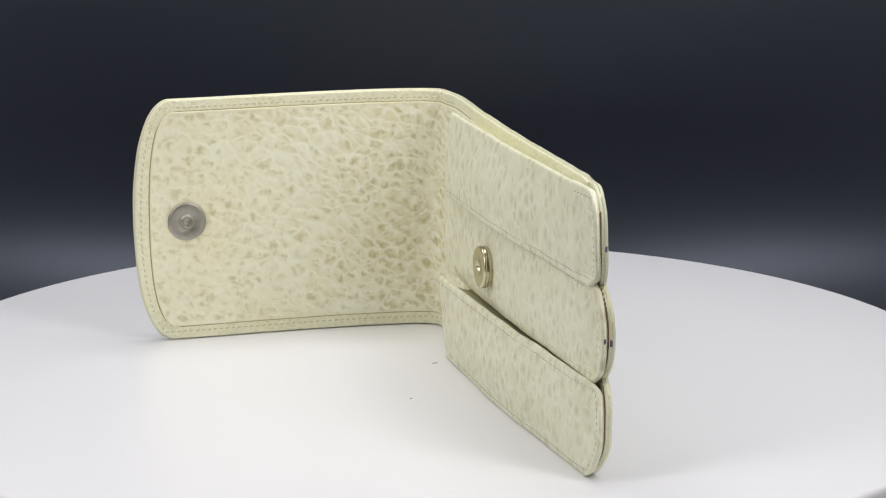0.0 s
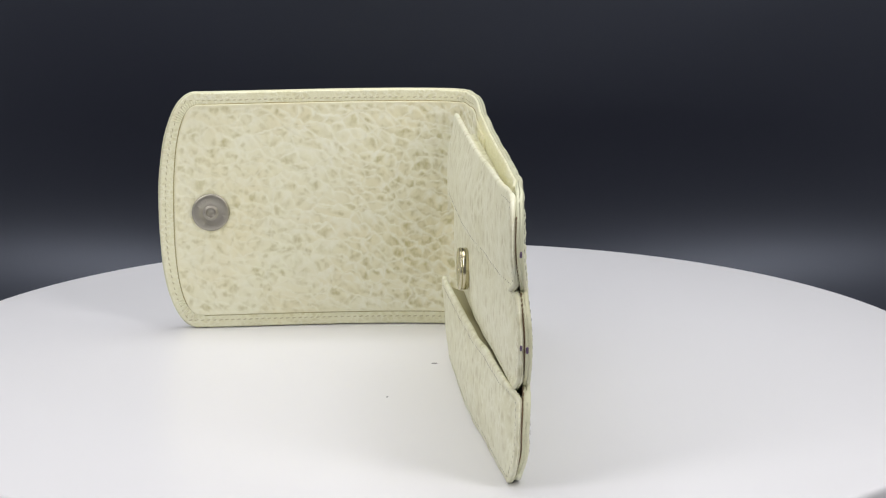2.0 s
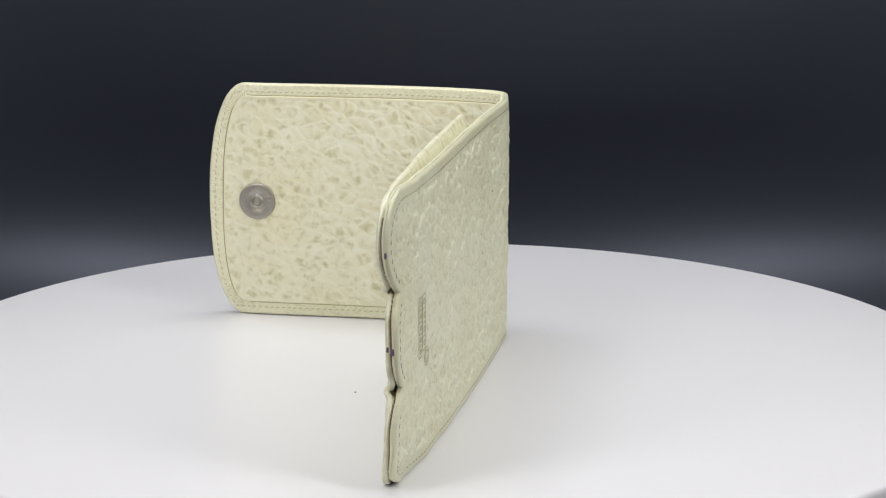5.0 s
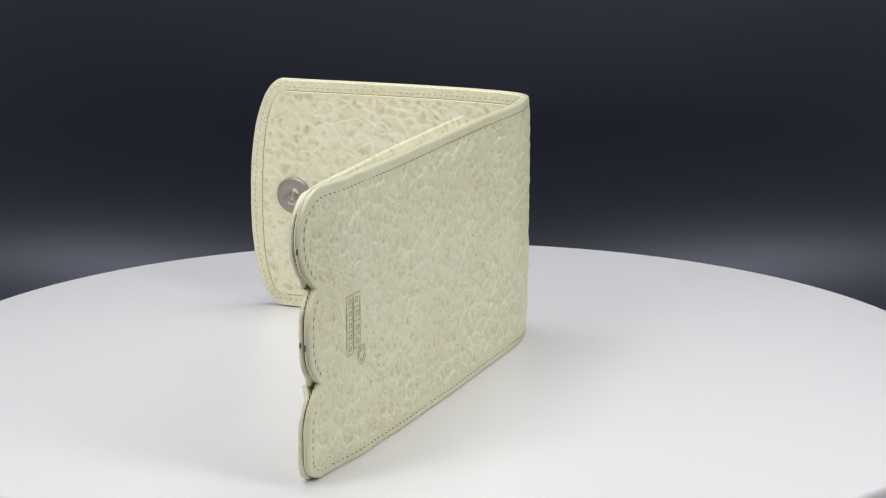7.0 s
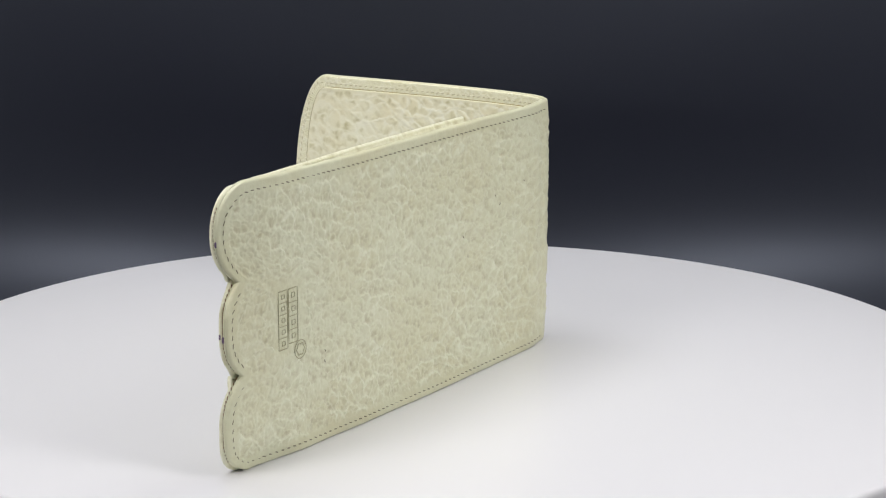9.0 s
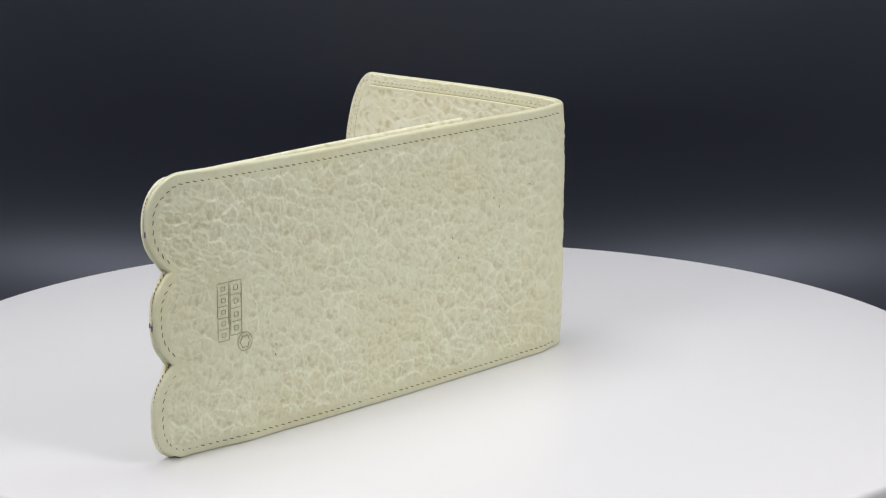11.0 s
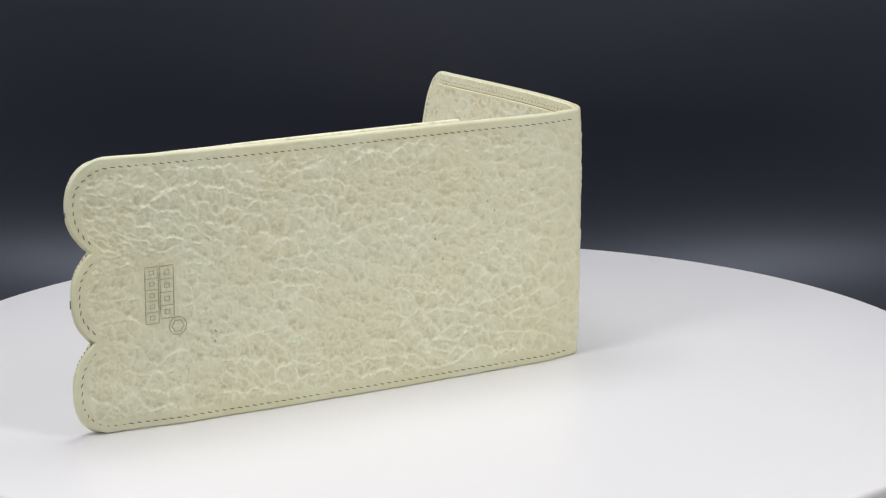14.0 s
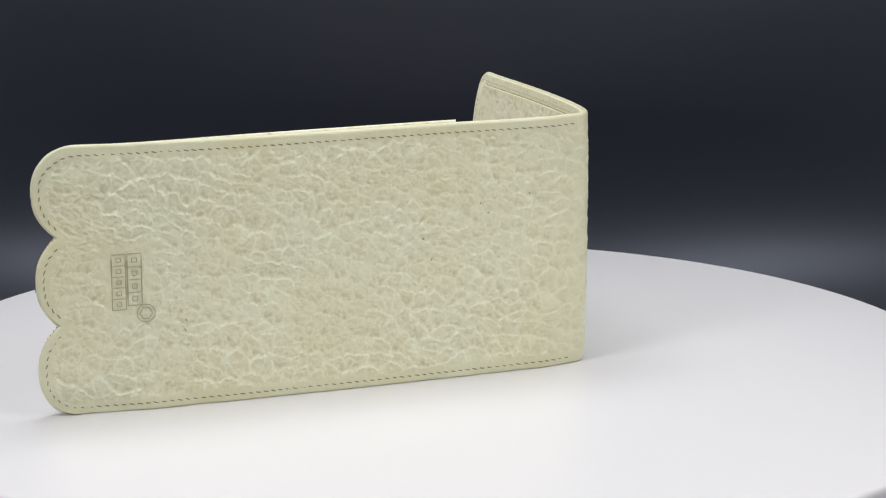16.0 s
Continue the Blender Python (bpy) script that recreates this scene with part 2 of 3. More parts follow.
def lining_grain(s, z, edge):
    """Soft low mounds, pale thin folds between them, blurred olive flecks; deeper towards the fold."""
    x, y = ragged(s, z, 3, ((12.0, 3.5), (4.0, 1.2), (1.5, 0.8), (0.8, 0.35)))
    x, y = 0.92 * x - 0.38 * y, 0.92 * y + 0.38 * x
    gap, up = plates(x / 5.4, y / 3.9, 4)
    gap2, up2 = plates(x / 2.4, y / 2.2, 6)
    gap3, _ = plates((x - 0.4 * y) / 12.0, y / 8.0, 9)
    strong = 0.50 + 0.50 * ease(25, 80, s + 30 * (value_noise(s / 18, z / 18, 8) - 0.5))
    soft = ease(0.0, 0.5, gap) * (0.45 + 0.6 * np.clip(up, -0.6, 0.6)) * strong
    vein = np.exp(-(gap3 / 0.06) ** 2) * strong
    bead = value_noise(s / 1.1, z / 1.1, 16)
    rim = np.exp(-((gap - 0.10) / 0.26) ** 2) * ease(-0.35, 0.35, up) * strong
    crest = np.clip(np.maximum(rim, 0.9 * vein) * (0.5 + 0.7 * bead), 0, 1)
    blot = value_noise(x / 1.9, y / 1.6, 12) + 0.50 * value_noise(x / 1.2, y / 1.1, 13)
    hollow = 0.45 + 0.55 * ease(0.0, 0.45, gap)
    many = 0.68 + 0.30 * value_noise(s / 9, z / 9, 17) + 0.35 * ease(FOLD - 55, FOLD - 8, s)
    fleck_shade = np.clip(ease(0.52, 1.25, blot) * hollow * many * (1 - 0.6 * crest), 0, 1)
    fleck_shade = np.clip(fleck_shade + 0.35 * ease(FOLD - 50, FOLD - 6, s) * ease(0.30, 0.7, value_noise(s / 5, z / 5, 18)), 0, 1)
    calm = np.clip(edge / 1.5, 0.0, 1)
    lift = 0.36 * soft + 0.09 * ease(0, 0.4, gap2) * up2 + 0.15 * vein + 0.10 * bead * strong - 0.19
    return lift * calm, crest * calm * 0.85, fleck_shade * calm


def sheet(name, at, start, end, v0, v1, thick, material, parent, pitch=1.0, label="", rough=0.0, seed=0, relief=None, inner=True):
    """A soft sheet with rounded rims. at(s, v): middle of the sheet, in mm; start(v), end(v): its ends along s."""
    r = thick / 2
    vs = [v0 + d for d in steps_across(v1 - v0, r, pitch)]
    unit = steps_across(100.0, r, pitch * 100.0 / (end((v0 + v1) / 2) - start((v0 + v1) / 2)))
    nu, nv = len(unit), len(vs)
    ends = np.array([(start(v), end(v)) for v in vs])
    u, v = np.array(unit)[:, None], np.array(vs)[None, :]
    a, b = ends[None, :, 0], ends[None, :, 1]
    way = np.where(u <= r + 1e-9, a + u, np.where(u >= 100.0 - r - 1e-9, b - (100.0 - u),
                   a + r + (b - a - 2 * r) * (u - r) / (100.0 - 2 * r)))
    gap = np.minimum(np.minimum(way - a, b - way), np.minimum(v - v0, v1 - v))
    k = np.sqrt(np.maximum(0.0, 1 - (1 - np.minimum(1.0, gap / r)) ** 2))
    # the middle of the sheet on every few rows, a smooth curve between them
    every = max(1, int(1.3 / pitch))
    keys = sorted(set(range(0, len(EDGE))) | set(range(nu - len(EDGE), nu)) | set(range(0, nu, every)))
    coarse = np.empty((len(keys), nv, 3))
    for row, i in enumerate(keys):
        for j in range(nv):
            p = at(float(way[i, j]), vs[j])
            if rough:
                p = p + Vector((1, 0.3, 0)) * noise.noise(p * 0.09 + Vector((seed, 0, 0))) * rough
            coarse[row, j] = p
    ku = np.array(unit)[keys]
    slope = np.gradient(coarse, ku, axis=0)
    c = np.clip(np.searchsorted(ku, np.array(unit), "right") - 1, 0, len(keys) - 2)
    h = (ku[c + 1] - ku[c])[:, None, None]
    f = (np.array(unit) - ku[c])[:, None, None] / h
    mid = ((1 + 2 * f) * (1 - f) ** 2 * coarse[c] + f * (1 - f) ** 2 * h * slope[c]
           + f * f * (3 - 2 * f) * coarse[c + 1] + f * f * (f - 1) * h * slope[c + 1])
    n = np.cross(np.gradient(mid, axis=0), np.gradient(mid, axis=1))
    n /= np.linalg.norm(n, axis=2, keepdims=True)
    upper, lower = mid + n * (r * k)[..., None], mid - n * (r * k)[..., None]
    if relief:
        lift, crest, fleck_shade = relief(way, np.broadcast_to(np.array(vs), way.shape), gap)
        if inner:
            upper = upper + n * lift[..., None]
        else:
            lower = lower - n * lift[..., None]
    verts = np.concatenate([upper.reshape(-1, 3), lower.reshape(-1, 3)]) * MM
    ids = np.arange(nu * nv).reshape(nu, nv)
    quad = np.stack([ids[:-1, :-1], ids[1:, :-1], ids[1:, 1:], ids[:-1, 1:]], -1).reshape(-1, 4)
    faces = np.concatenate([quad, quad[:, ::-1] + nu * nv]).tolist()
    loop = list(ids[:, 0]) + list(ids[-1, 1:]) + list(ids[-2::-1, -1]) + list(ids[0, -2:0:-1])
    m = nu * nv
    for a, b in zip(loop, loop[1:] + loop[:1]):
        faces.append((int(b), int(a), int(a) + m, int(b) + m))
    data = bpy.data.meshes.new(name)
    data.from_pydata(verts.tolist(), [], faces)
    if relief:
        for key, value in (("crest", crest), ("fleck_shade", fleck_shade)):
            layer = data.attributes.new(key, "FLOAT", "POINT")
            layer.data.foreach_set("value", np.concatenate([value.ravel(), value.ravel()]).astype(np.float32))
    data.polygons.foreach_set("use_smooth", np.ones(len(data.polygons), dtype=bool))
    data.materials.append(material)
    ob = new(name, data)
    ob.parent = parent
    return tagged(ob, label)


# ---- the tent: dark sweep, plain walls, ceiling ----
FLOOR_Z = -0.150


def build_sweep():
    """A dark sheet that lies on the floor and curves up behind."""
    bm = bmesh.new()
    line = [(-1.30, FLOOR_Z), (0.36, FLOOR_Z)]
    line += [(0.525 - 0.075 * math.exp(-0.005 * i / 0.038), FLOOR_Z + 0.0005 + 0.005 * i) for i in range(100)]
    line += [(0.526, 0.55), (0.528, 0.80)]
    xs = [-0.465 + 0.93 * i / 40 for i in range(41)]

    def slack(x, z):
        """The sheet leans back a little where it hangs slack."""
        k = max(0.0, min(1.0, (z - 0.0) / 0.30))
        return 0.032 * k ** 1.5 * (0.25 + 0.75 * math.exp(-((x - 0.06) / 0.14) ** 2))

    rows = [[bm.verts.new((x, y + slack(x, z), z)) for x in xs] for y, z in line]
    back = [[bm.verts.new((x, y + slack(x, z) + 0.0015, z - 0.0015)) for x in xs] for y, z in line]
    for grid in (rows, back):
        for a, b in zip(grid, grid[1:]):
            for i in range(len(xs) - 1):
                bm.faces.new((a[i], a[i + 1], b[i + 1], b[i]))
    return tagged(part("backdrop", bm, backdrop_sheet), "dark navy plastic sheet curving up behind the turntable", "backdrop", kind="structure")


def slab(name, lo, hi, material, label, category):
    bm = bmesh.new()
    bmesh.ops.create_cube(bm, size=1.0)
    for v in bm.verts:
        v.co = Vector([(l + h) / 2 + c * (h - l) for l, h, c in zip(lo, hi, v.co)])
    return tagged(part(name, bm, material, smooth=False), label, category, kind="structure")


build_sweep()
slab("wall_left", (-0.50, -1.30, -0.19), (-0.47, 0.62, 0.80), tent_cloth, "plain white cloth side of a photo tent", "wall")
slab("wall_right", (0.47, -1.30, -0.19), (0.50, 0.62, 0.80), tent_cloth, "plain white cloth side of a photo tent", "wall")
slab("wall_back", (-0.66, 0.60, -0.19), (0.66, 0.63, 0.80), tent_cloth, "plain white cloth back of a photo tent", "wall")
slab("wall_front", (-0.66, -1.34, -0.19), (0.66, -1.305, 0.80), tent_cloth, "plain white cloth front of a photo tent", "wall")
slab("ceiling", (-0.66, -1.34, 0.802), (0.66, 0.63, 0.83), tent_cloth, "plain white cloth ceiling of a photo tent", "ceiling")
slab("floor", (-0.66, -1.34, -0.23), (0.66, 0.63, -0.192), tent_cloth, "plain table under the photo tent", "floor")

# ---- turntable ----
turntable = tagged(new("turntable"), "round white motorised turntable on a dark sheet", "turntable")
R_DISC = 0.1918


def build_turntable():
    bm = bmesh.new()
    edge = [(0.0, 0.0), (0.05, 0.0), (0.12, 0.0), (R_DISC - 0.0022, 0.0)]
    for i in range(1, 7):
        a = math.pi / 2 * i / 6
        edge.append((R_DISC - 0.0022 + 0.0022 * math.sin(a), -0.0022 + 0.0022 * math.cos(a)))
    edge += [(R_DISC, -0.008), (R_DISC - 0.001, -0.009), (0.0, -0.009)]
    lathe(bm, edge, Matrix(), 192)
    part("disc", bm, table_white, turntable, "smooth white disc")
    bm = bmesh.new()
    lathe(bm, [(0.0, -0.009), (0.150, -0.009), (0.150, -0.144), (0.147, -0.1495), (0.0, -0.1495)], Matrix(), 96)
    part("base", bm, table_side, turntable, "low grey drum base")


build_turntable()

# ---- leather pen pouch ----
pouch = tagged(new("pen_pouch"), "pale cream pebbled leather three-pen pouch standing open on the turntable", "pen pouch")

HIGH = 90.5              # height of the standing pouch, mm
LENGTH = 194.0           # from the fold to the tips of the three tubes
ORIGIN = Vector((16.1, 13.6, 0))
ALONG = Vector((0.26202, -0.96506, 0))
INWARD = Vector((-0.96506, -0.26202, 0))
COVER = 2.2              # thickness of the cover
MOUTH = 45.0             # the tubes' mouths


def smooth(a, b, x):
    k = min(1.0, max(0.0, (x - a) / (b - a)))
    return k * k * (3 - 2 * k)


def table(x, pairs):
    for (x0, y0), (x1, y1) in zip(pairs, pairs[1:]):
        if x <= x1:
            return y0 + (y1 - y0) * smooth(x0, x1, x) if x > x0 else y0
    return pairs[-1][1]


# the outer face's way inwards from a straight wall, along the panel, at five heights
FACES = ((0.0, ((0, -2.4), (75, -2.2), (117, -1.3), (152, 0.0), (183, 3.3), (196, 3.8))),
         (15.0, ((0, -2.4), (45, -1.0), (115, -0.6), (150, -0.2), (172, 0.2), (186, 0.9), (196, 1.9))),
         (45.0, ((0, -2.4), (20, -2.1), (48, -0.5), (115, -0.4), (150, -0.3), (172, -0.1), (186, 0.5), (196, 1.3))),
         (75.0, ((0, -2.5), (20, -2.2), (48, -0.4), (115, -0.2), (150, 0.2), (172, 0.8), (186, 2.8), (196, 4.2))),
         (90.5, ((0, -2.9), (20, -2.3), (52, -0.7), (90, 0.2), (130, 0.5), (165, 1.3), (183, 3.0), (196, 4.0))))


def outer_off(s, z=45.0):
    for (z0, one), (z1, two) in zip(FACES, FACES[1:]):
        if z <= z1 or z1 > 90:
            a = table(s, one)
            return a + (table(s, two) - a) * smooth(z0, z1, z)


def panel_at(s, off, z):
    """A point of the panel: s from the fold, off inwards from the straight outer face."""
    p = ORIGIN + ALONG * (s - 41.5) + INWARD * off
    return Vector((p.x, p.y, z))


def cover_line():
    """The cover's middle line in plan, from the flap's tip over the fold to the tubes' tips."""
    knots = [Vector((x, y, 0)) for x, y in (
        (-107.8, 29.0), (-98, 31.9), (-88, 34.3), (-72, 39.0), (-57, 43.3), (-42, 47.3), (-30, 50.1),
        (-20, 52.2), (-10, 53.9), (-2.0, 54.7), (3.2, 53.6), (5.8, 50.6), (7.3, 46.4))]
    s = 14.0
    while s < LENGTH:
        knots.append(panel_at(s, outer_off(s) + COVER / 2, 0))
        s += 12.0
    knots.append(panel_at(LENGTH, outer_off(LENGTH) + COVER / 2, 0))
    line = []
    for i in range(len(knots) - 1):
        a, b = knots[i], knots[i + 1]
        p0 = knots[i - 1] if i else a * 2 - b
        p3 = knots[i + 2] if i + 2 < len(knots) else b * 2 - a
        for k in range(12):
            t = k / 12
            line.append(0.5 * ((2 * a) + (b - p0) * t + (2 * p0 - 5 * a + 4 * b - p3) * t * t + (3 * a - p0 - 3 * b + p3) * t ** 3))
    line.append(knots[-1])
    return line


LINE = cover_line()
DIST = [0.0]
for one, two in zip(LINE, LINE[1:]):
    DIST.append(DIST[-1] + (two - one).length)
TOTAL = DIST[-1]
FOLD = TOTAL - LENGTH    # where the panel begins, along the cover
XS, YS = [q.x for q in LINE], [q.y for q in LINE]


def cover_plan(s):
    if s < 0:
        return LINE[0] + (LINE[0] - LINE[1]).normalized() * -s
    if s > TOTAL:
        return LINE[-1] + (LINE[-1] - LINE[-2]).normalized() * (s - TOTAL)
    return Vector((float(np.interp(s, DIST, XS)), float(np.interp(s, DIST, YS)), 0))


def cover_at(s, z, lift=0.0):
    """A point of the cover's middle, or lift mm inwards of it."""
    p = cover_plan(s)
    if lift:
        p = p + cover_normal(s) * lift
    if s > FOLD:
        p = p + INWARD * (outer_off(s - FOLD, z) - outer_off(s - FOLD))
    k = 0.05 - 0.9 * (2 * z / HIGH - 1) ** 4             # the fold's edge bows out
    p = p + Vector((0.8, 0.6, 0)) * k * math.exp(-((s - FOLD) / 13.0) ** 2)
    if s <= FOLD:
        p.y += 0.027 * (z - 38) * (1 - smooth(0, FOLD - 20, s))
    p.z = z * table(s - FOLD, TOPS) / HIGH
    return p


TOPS = ((-115, 88.9), (-20, 89.7), (30, 89.5), (110, 89.3), (195, 90.0))


def cover_normal(s):
    """Inwards, to the side of the tubes."""
    d = cover_plan(s + 0.5) - cover_plan(s - 0.5)
    return Vector((d.y, -d.x, 0)).normalized()


def flap_end(z, lo=0.0, hi=HIGH, deep=14.5, full=2.25):
    u = min(1.0, abs(2 * (z - lo) / (hi - lo) - 1))
    return deep * (1 - (1 - u ** full) ** (1 / full))


TUBES = ((0.0, 31.3), (31.3, 60.3), (60.3, HIGH))


def scallop(u, outer_side, deep=14.8):
    u = min(1.0, abs(u))
    return deep * (1 - math.sqrt(max(0.0, 1 - u ** 2.2))) if outer_side else 7.2 * u ** 2.6


def tip_depth(z):
    for k, (lo, hi) in enumerate(TUBES):
        if z <= hi or k == 2:
            u = 2 * (z - lo) / (hi - lo) - 1
            return scallop(u, (k == 0 and u < 0) or (k == 2 and u > 0))


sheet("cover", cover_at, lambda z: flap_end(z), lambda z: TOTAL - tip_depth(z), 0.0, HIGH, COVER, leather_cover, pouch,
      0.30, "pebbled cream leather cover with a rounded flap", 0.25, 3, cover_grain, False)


def lining_at(s, z):
    return cover_at(s, z, COVER / 2 + 0.75)


def border_at(s, z):
    return cover_at(s, z, COVER / 2 + 0.15)


sheet("border", border_at, lambda z: 0.5 + flap_end(z, 0.4, HIGH - 0.4), lambda z: FOLD + 178.0, 0.4, HIGH - 0.4, 0.9,
      leather_border, pouch, 0.9, "smooth turned-in cream leather border")


sheet("flap_lining", lining_at, lambda z: 5.8 + flap_end(z, 5.2, 85.8, 10.0, 2.5), lambda z: FOLD + 75.0, 5.2, 85.8, 0.9,
      leather_lining, pouch, 0.36, "cream leather lining with olive flecks", relief=lining_grain)

# the three tubes' front strips
FRONT = ((100, 1.0), (120, 0.82), (149, 0.30), (172, 0.04), (195, 0.0))
STRIP = 2.0
SPANS = ((0.0, 30.3), (29.6, 60.4), (59.4, 88.6))
BULGES = (((0, 12.2), (15, 13.6), (31, 14.7)), ((29, 9.0), (45, 9.4), (61, 9.2)), ((59, 12.8), (72, 12.9), (89, 10.6)))


def strip_end(k, z):
    lo, hi = SPANS[k]
    u = 2 * (z - lo) / (hi - lo) - 1
    return LENGTH - 0.8 - scallop(u, (k == 0 and u < 0) or (k == 2 and u > 0), 10.5)


def strip_off(k, s, z):
    w = table(s, FRONT)
    tip = (8.4, 6.6, 8.5)[k]
    lo, hi = SPANS[k]
    pillow = 0.7 * math.sin(math.pi * min(1.0, max(0.0, (z - lo) / (hi - lo)))) * smooth(45, 90, s) * (1 - smooth(150, 192, s))
    bulge = table(z, BULGES[k])
    if k == 0:
        bulge -= 1.9 * smooth(45, 112, s) * smooth(8, 31, z)
    off = tip + (bulge - tip) * w + pillow - STRIP / 2
    # sewn down on the cover along the tip
    u = 2 * (z - lo) / (hi - lo) - 1
    gap = 0.0 if (k == 0 and u < 0) or (k == 2 and u > 0) else smooth(0.72, 1.0, abs(u))
    sewn = (1 - smooth(1.0, 17.0, strip_end(k, z) - s)) * smooth(150, 176, s) * (1 - 0.75 * gap)
    return off + (outer_off(s, z) + COVER + STRIP / 2 + 0.1 - off) * sewn


def build_tube(k):
    lo, hi = SPANS[k]

    def end(z):
        return strip_end(k, z)

    names = ("lower", "middle", "upper")
    strip = sheet("tube_front", lambda s, z: panel_at(s, strip_off(k, s, z), z), lambda z: 33.0 if k == 1 else MOUTH, end, lo, hi, STRIP,
                  leather_pocket, pouch, 0.9, "smooth cream leather front of the %s pen tube" % names[k], 0.12, 7 + k)
    # gusset from the strip's upper edge back to the cover
    top = hi - 0.9
    back = (top - 1.0, top - 1.0, top - 6.5)[k]
    first = (58.0, MOUTH + 2, MOUTH + 1)[k]

    def fold_at(s, v):
        f = v / 10.0
        a, b = strip_off(k, s, top) - 0.6, outer_off(s) + COVER + 1.2
        return panel_at(s, a + (b - a) * f, top + (back - top) * math.sin(f * math.pi / 2) - 1.2 * math.sin(f * math.pi))

    # the two gussets down between the tubes take the shade-coloured leather
    sheet("gusset", fold_at, lambda v: first, lambda v: LENGTH - 11.0, 0.0, 10.0, 0.7, gusset_shaded if k < 2 else leather_pocket,
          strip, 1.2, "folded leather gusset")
    return strip


strips = [build_tube(k) for k in range(3)]


# ---- seams ----
def stitches(name, path, out, material, parent, pitch=2.1, length=1.45, width=0.42, height=0.16, slant=0.0, label=""):
    """A row of stitches along a path (list of points in mm); out(i) gives the surface's normal."""
    bm = bmesh.new()
    dist = [0.0]
    for a, b in zip(path, path[1:]):
        dist.append(dist[-1] + (b - a).length)
    x = pitch / 2
    i = 0
    while x < dist[-1]:
        while dist[i + 1] < x:
            i += 1
        p = path[i].lerp(path[i + 1], (x - dist[i]) / max(1e-6, dist[i + 1] - dist[i]))
        along = path[i + 1] - path[i]
        m = frame_of(p * MM, along, out(i)) @ pose(0, 0, 0, 0, 0, slant + random.uniform(-5, 5))
        capsule(bm, m, length * MM * random.uniform(0.85, 1.12), width * MM, height * MM)
        x += pitch * random.uniform(0.94, 1.06)
    return part(name, bm, material, parent, label)


def outer_point(s, z, lift=0.06):
    return cover_at(s, z, -COVER / 2 - lift)


def rim_path(inset):
    """Round the panel's outer face, inside its edge: top, three scallops, bottom."""
    top = [(FOLD + 3.0 + i, HIGH) for i in range(int(LENGTH - 3.0 - 15.0))]
    tip = [(TOTAL - tip_depth(HIGH - 0.25 * i), HIGH - 0.25 * i) for i in range(1, int(HIGH * 4))]
    low = [(s, 0.0) for s, z in reversed(top)]
    edge, pts = top + tip + low, []
    for (s0, z0), (s, z), (s1, z1) in zip(edge, edge[1:], edge[2:]):
        d = math.hypot(s1 - s0, z1 - z0)
        k = inset + 0.9 * smooth(80, 88, z)
        pts.append((s + (z1 - z0) / d * k, z - (s1 - s0) / d * k))
    return pts


rim = rim_path(2.5)
runs, run = [], []
for s, z in rim:
    near_notch = min(abs(z - 31.3), abs(z - 60.3)) < 2.6
    if near_notch:
        if run:
            runs.append(run)
        run = []
    else:
        run.append((s, z))
runs.append(run)
for run in runs:
    stitches("stitching", [outer_point(s, z) for s, z in run], lambda i, r=run: -cover_normal(r[i][0]), thread_dark, pouch,
             2.7, 1.65, 0.36, 0.10, -14.0, "row of dark thread stitches")


def inner_point(s, z, lift=0.02):
    return cover_at(s, z, COVER / 2 + 0.6 + lift)


def flap_rim(inset):
    pts = []
    s = FOLD + 16.0
    while s > 16:
        pts.append((s, HIGH - inset))
        s -= 1.0
    z = HIGH - inset
    while z > inset:
        pts.append((flap_end(z, 0, HIGH) + inset * 0.8, z))
        z -= 0.5
    s = 16
    while s < FOLD + 16:
        pts.append((s, inset))
        s += 1.0
    return pts


frim = flap_rim(3.2)
stitches("stitching", [inner_point(s, z) for s, z in frim], lambda i: cover_normal(frim[i][0]), thread_pale, pouch,
         2.3, 1.3, 0.42, 0.14, 12.0, "row of pale thread stitches")

for k, strip in enumerate(strips):
    lo, hi = SPANS[k]
    inset = 2.3
    s = MOUTH + 4

    def front_point(s, z, k=k):
        return panel_at(s, strip_off(k, s, z) + STRIP / 2 + 0.03, z)

    path = []
    while s < LENGTH - 14:
        path.append((s, hi - inset))
        s += 1.0
    z = hi - inset
    while z > lo + inset:
        path.append((strip_end(k, z) - inset - 0.3, z))
        z -= 0.5
    s = LENGTH - 14
    while s > MOUTH + 4:
        path.append((s, lo + inset))
        s -= 1.0
    if k == 2:
        path = [q for q in path if q[0] > LENGTH - 26 or q[1] < 75]
        path = [q for q in path if not (q[1] > 84 and q[0] < LENGTH - 20)]
    stitches("stitching", [front_point(*q) for q in path], lambda i: INWARD, thread_dark if k != 1 else thread_pale, strip,
             2.1, 1.1, 0.30, 0.08, 6.0, "fine row of stitches")

def lining_rim():
    pts = []
    s = FOLD + 40.0
    while s > 17:
        pts.append((s, 85.9))
        s -= 1.0
    z = 85.7
    while z > 5.3:
        pts.append((5.6 + flap_end(z, 5.2, 85.8, 10.0, 2.5), z))
        z -= 0.4
    s = 17
    while s < FOLD + 30:
        pts.append((s, 5.1))
        s += 1.0
    return pts


lrim = lining_rim()
stitches("dyed_line", [inner_point(s, z, 0.0) for s, z in lrim], lambda i: cover_normal(lrim[i][0]), edge_dye, pouch,
         0.8, 0.95, 0.36, 0.15, 0.0, "thin yellowish line where the lining meets the border")

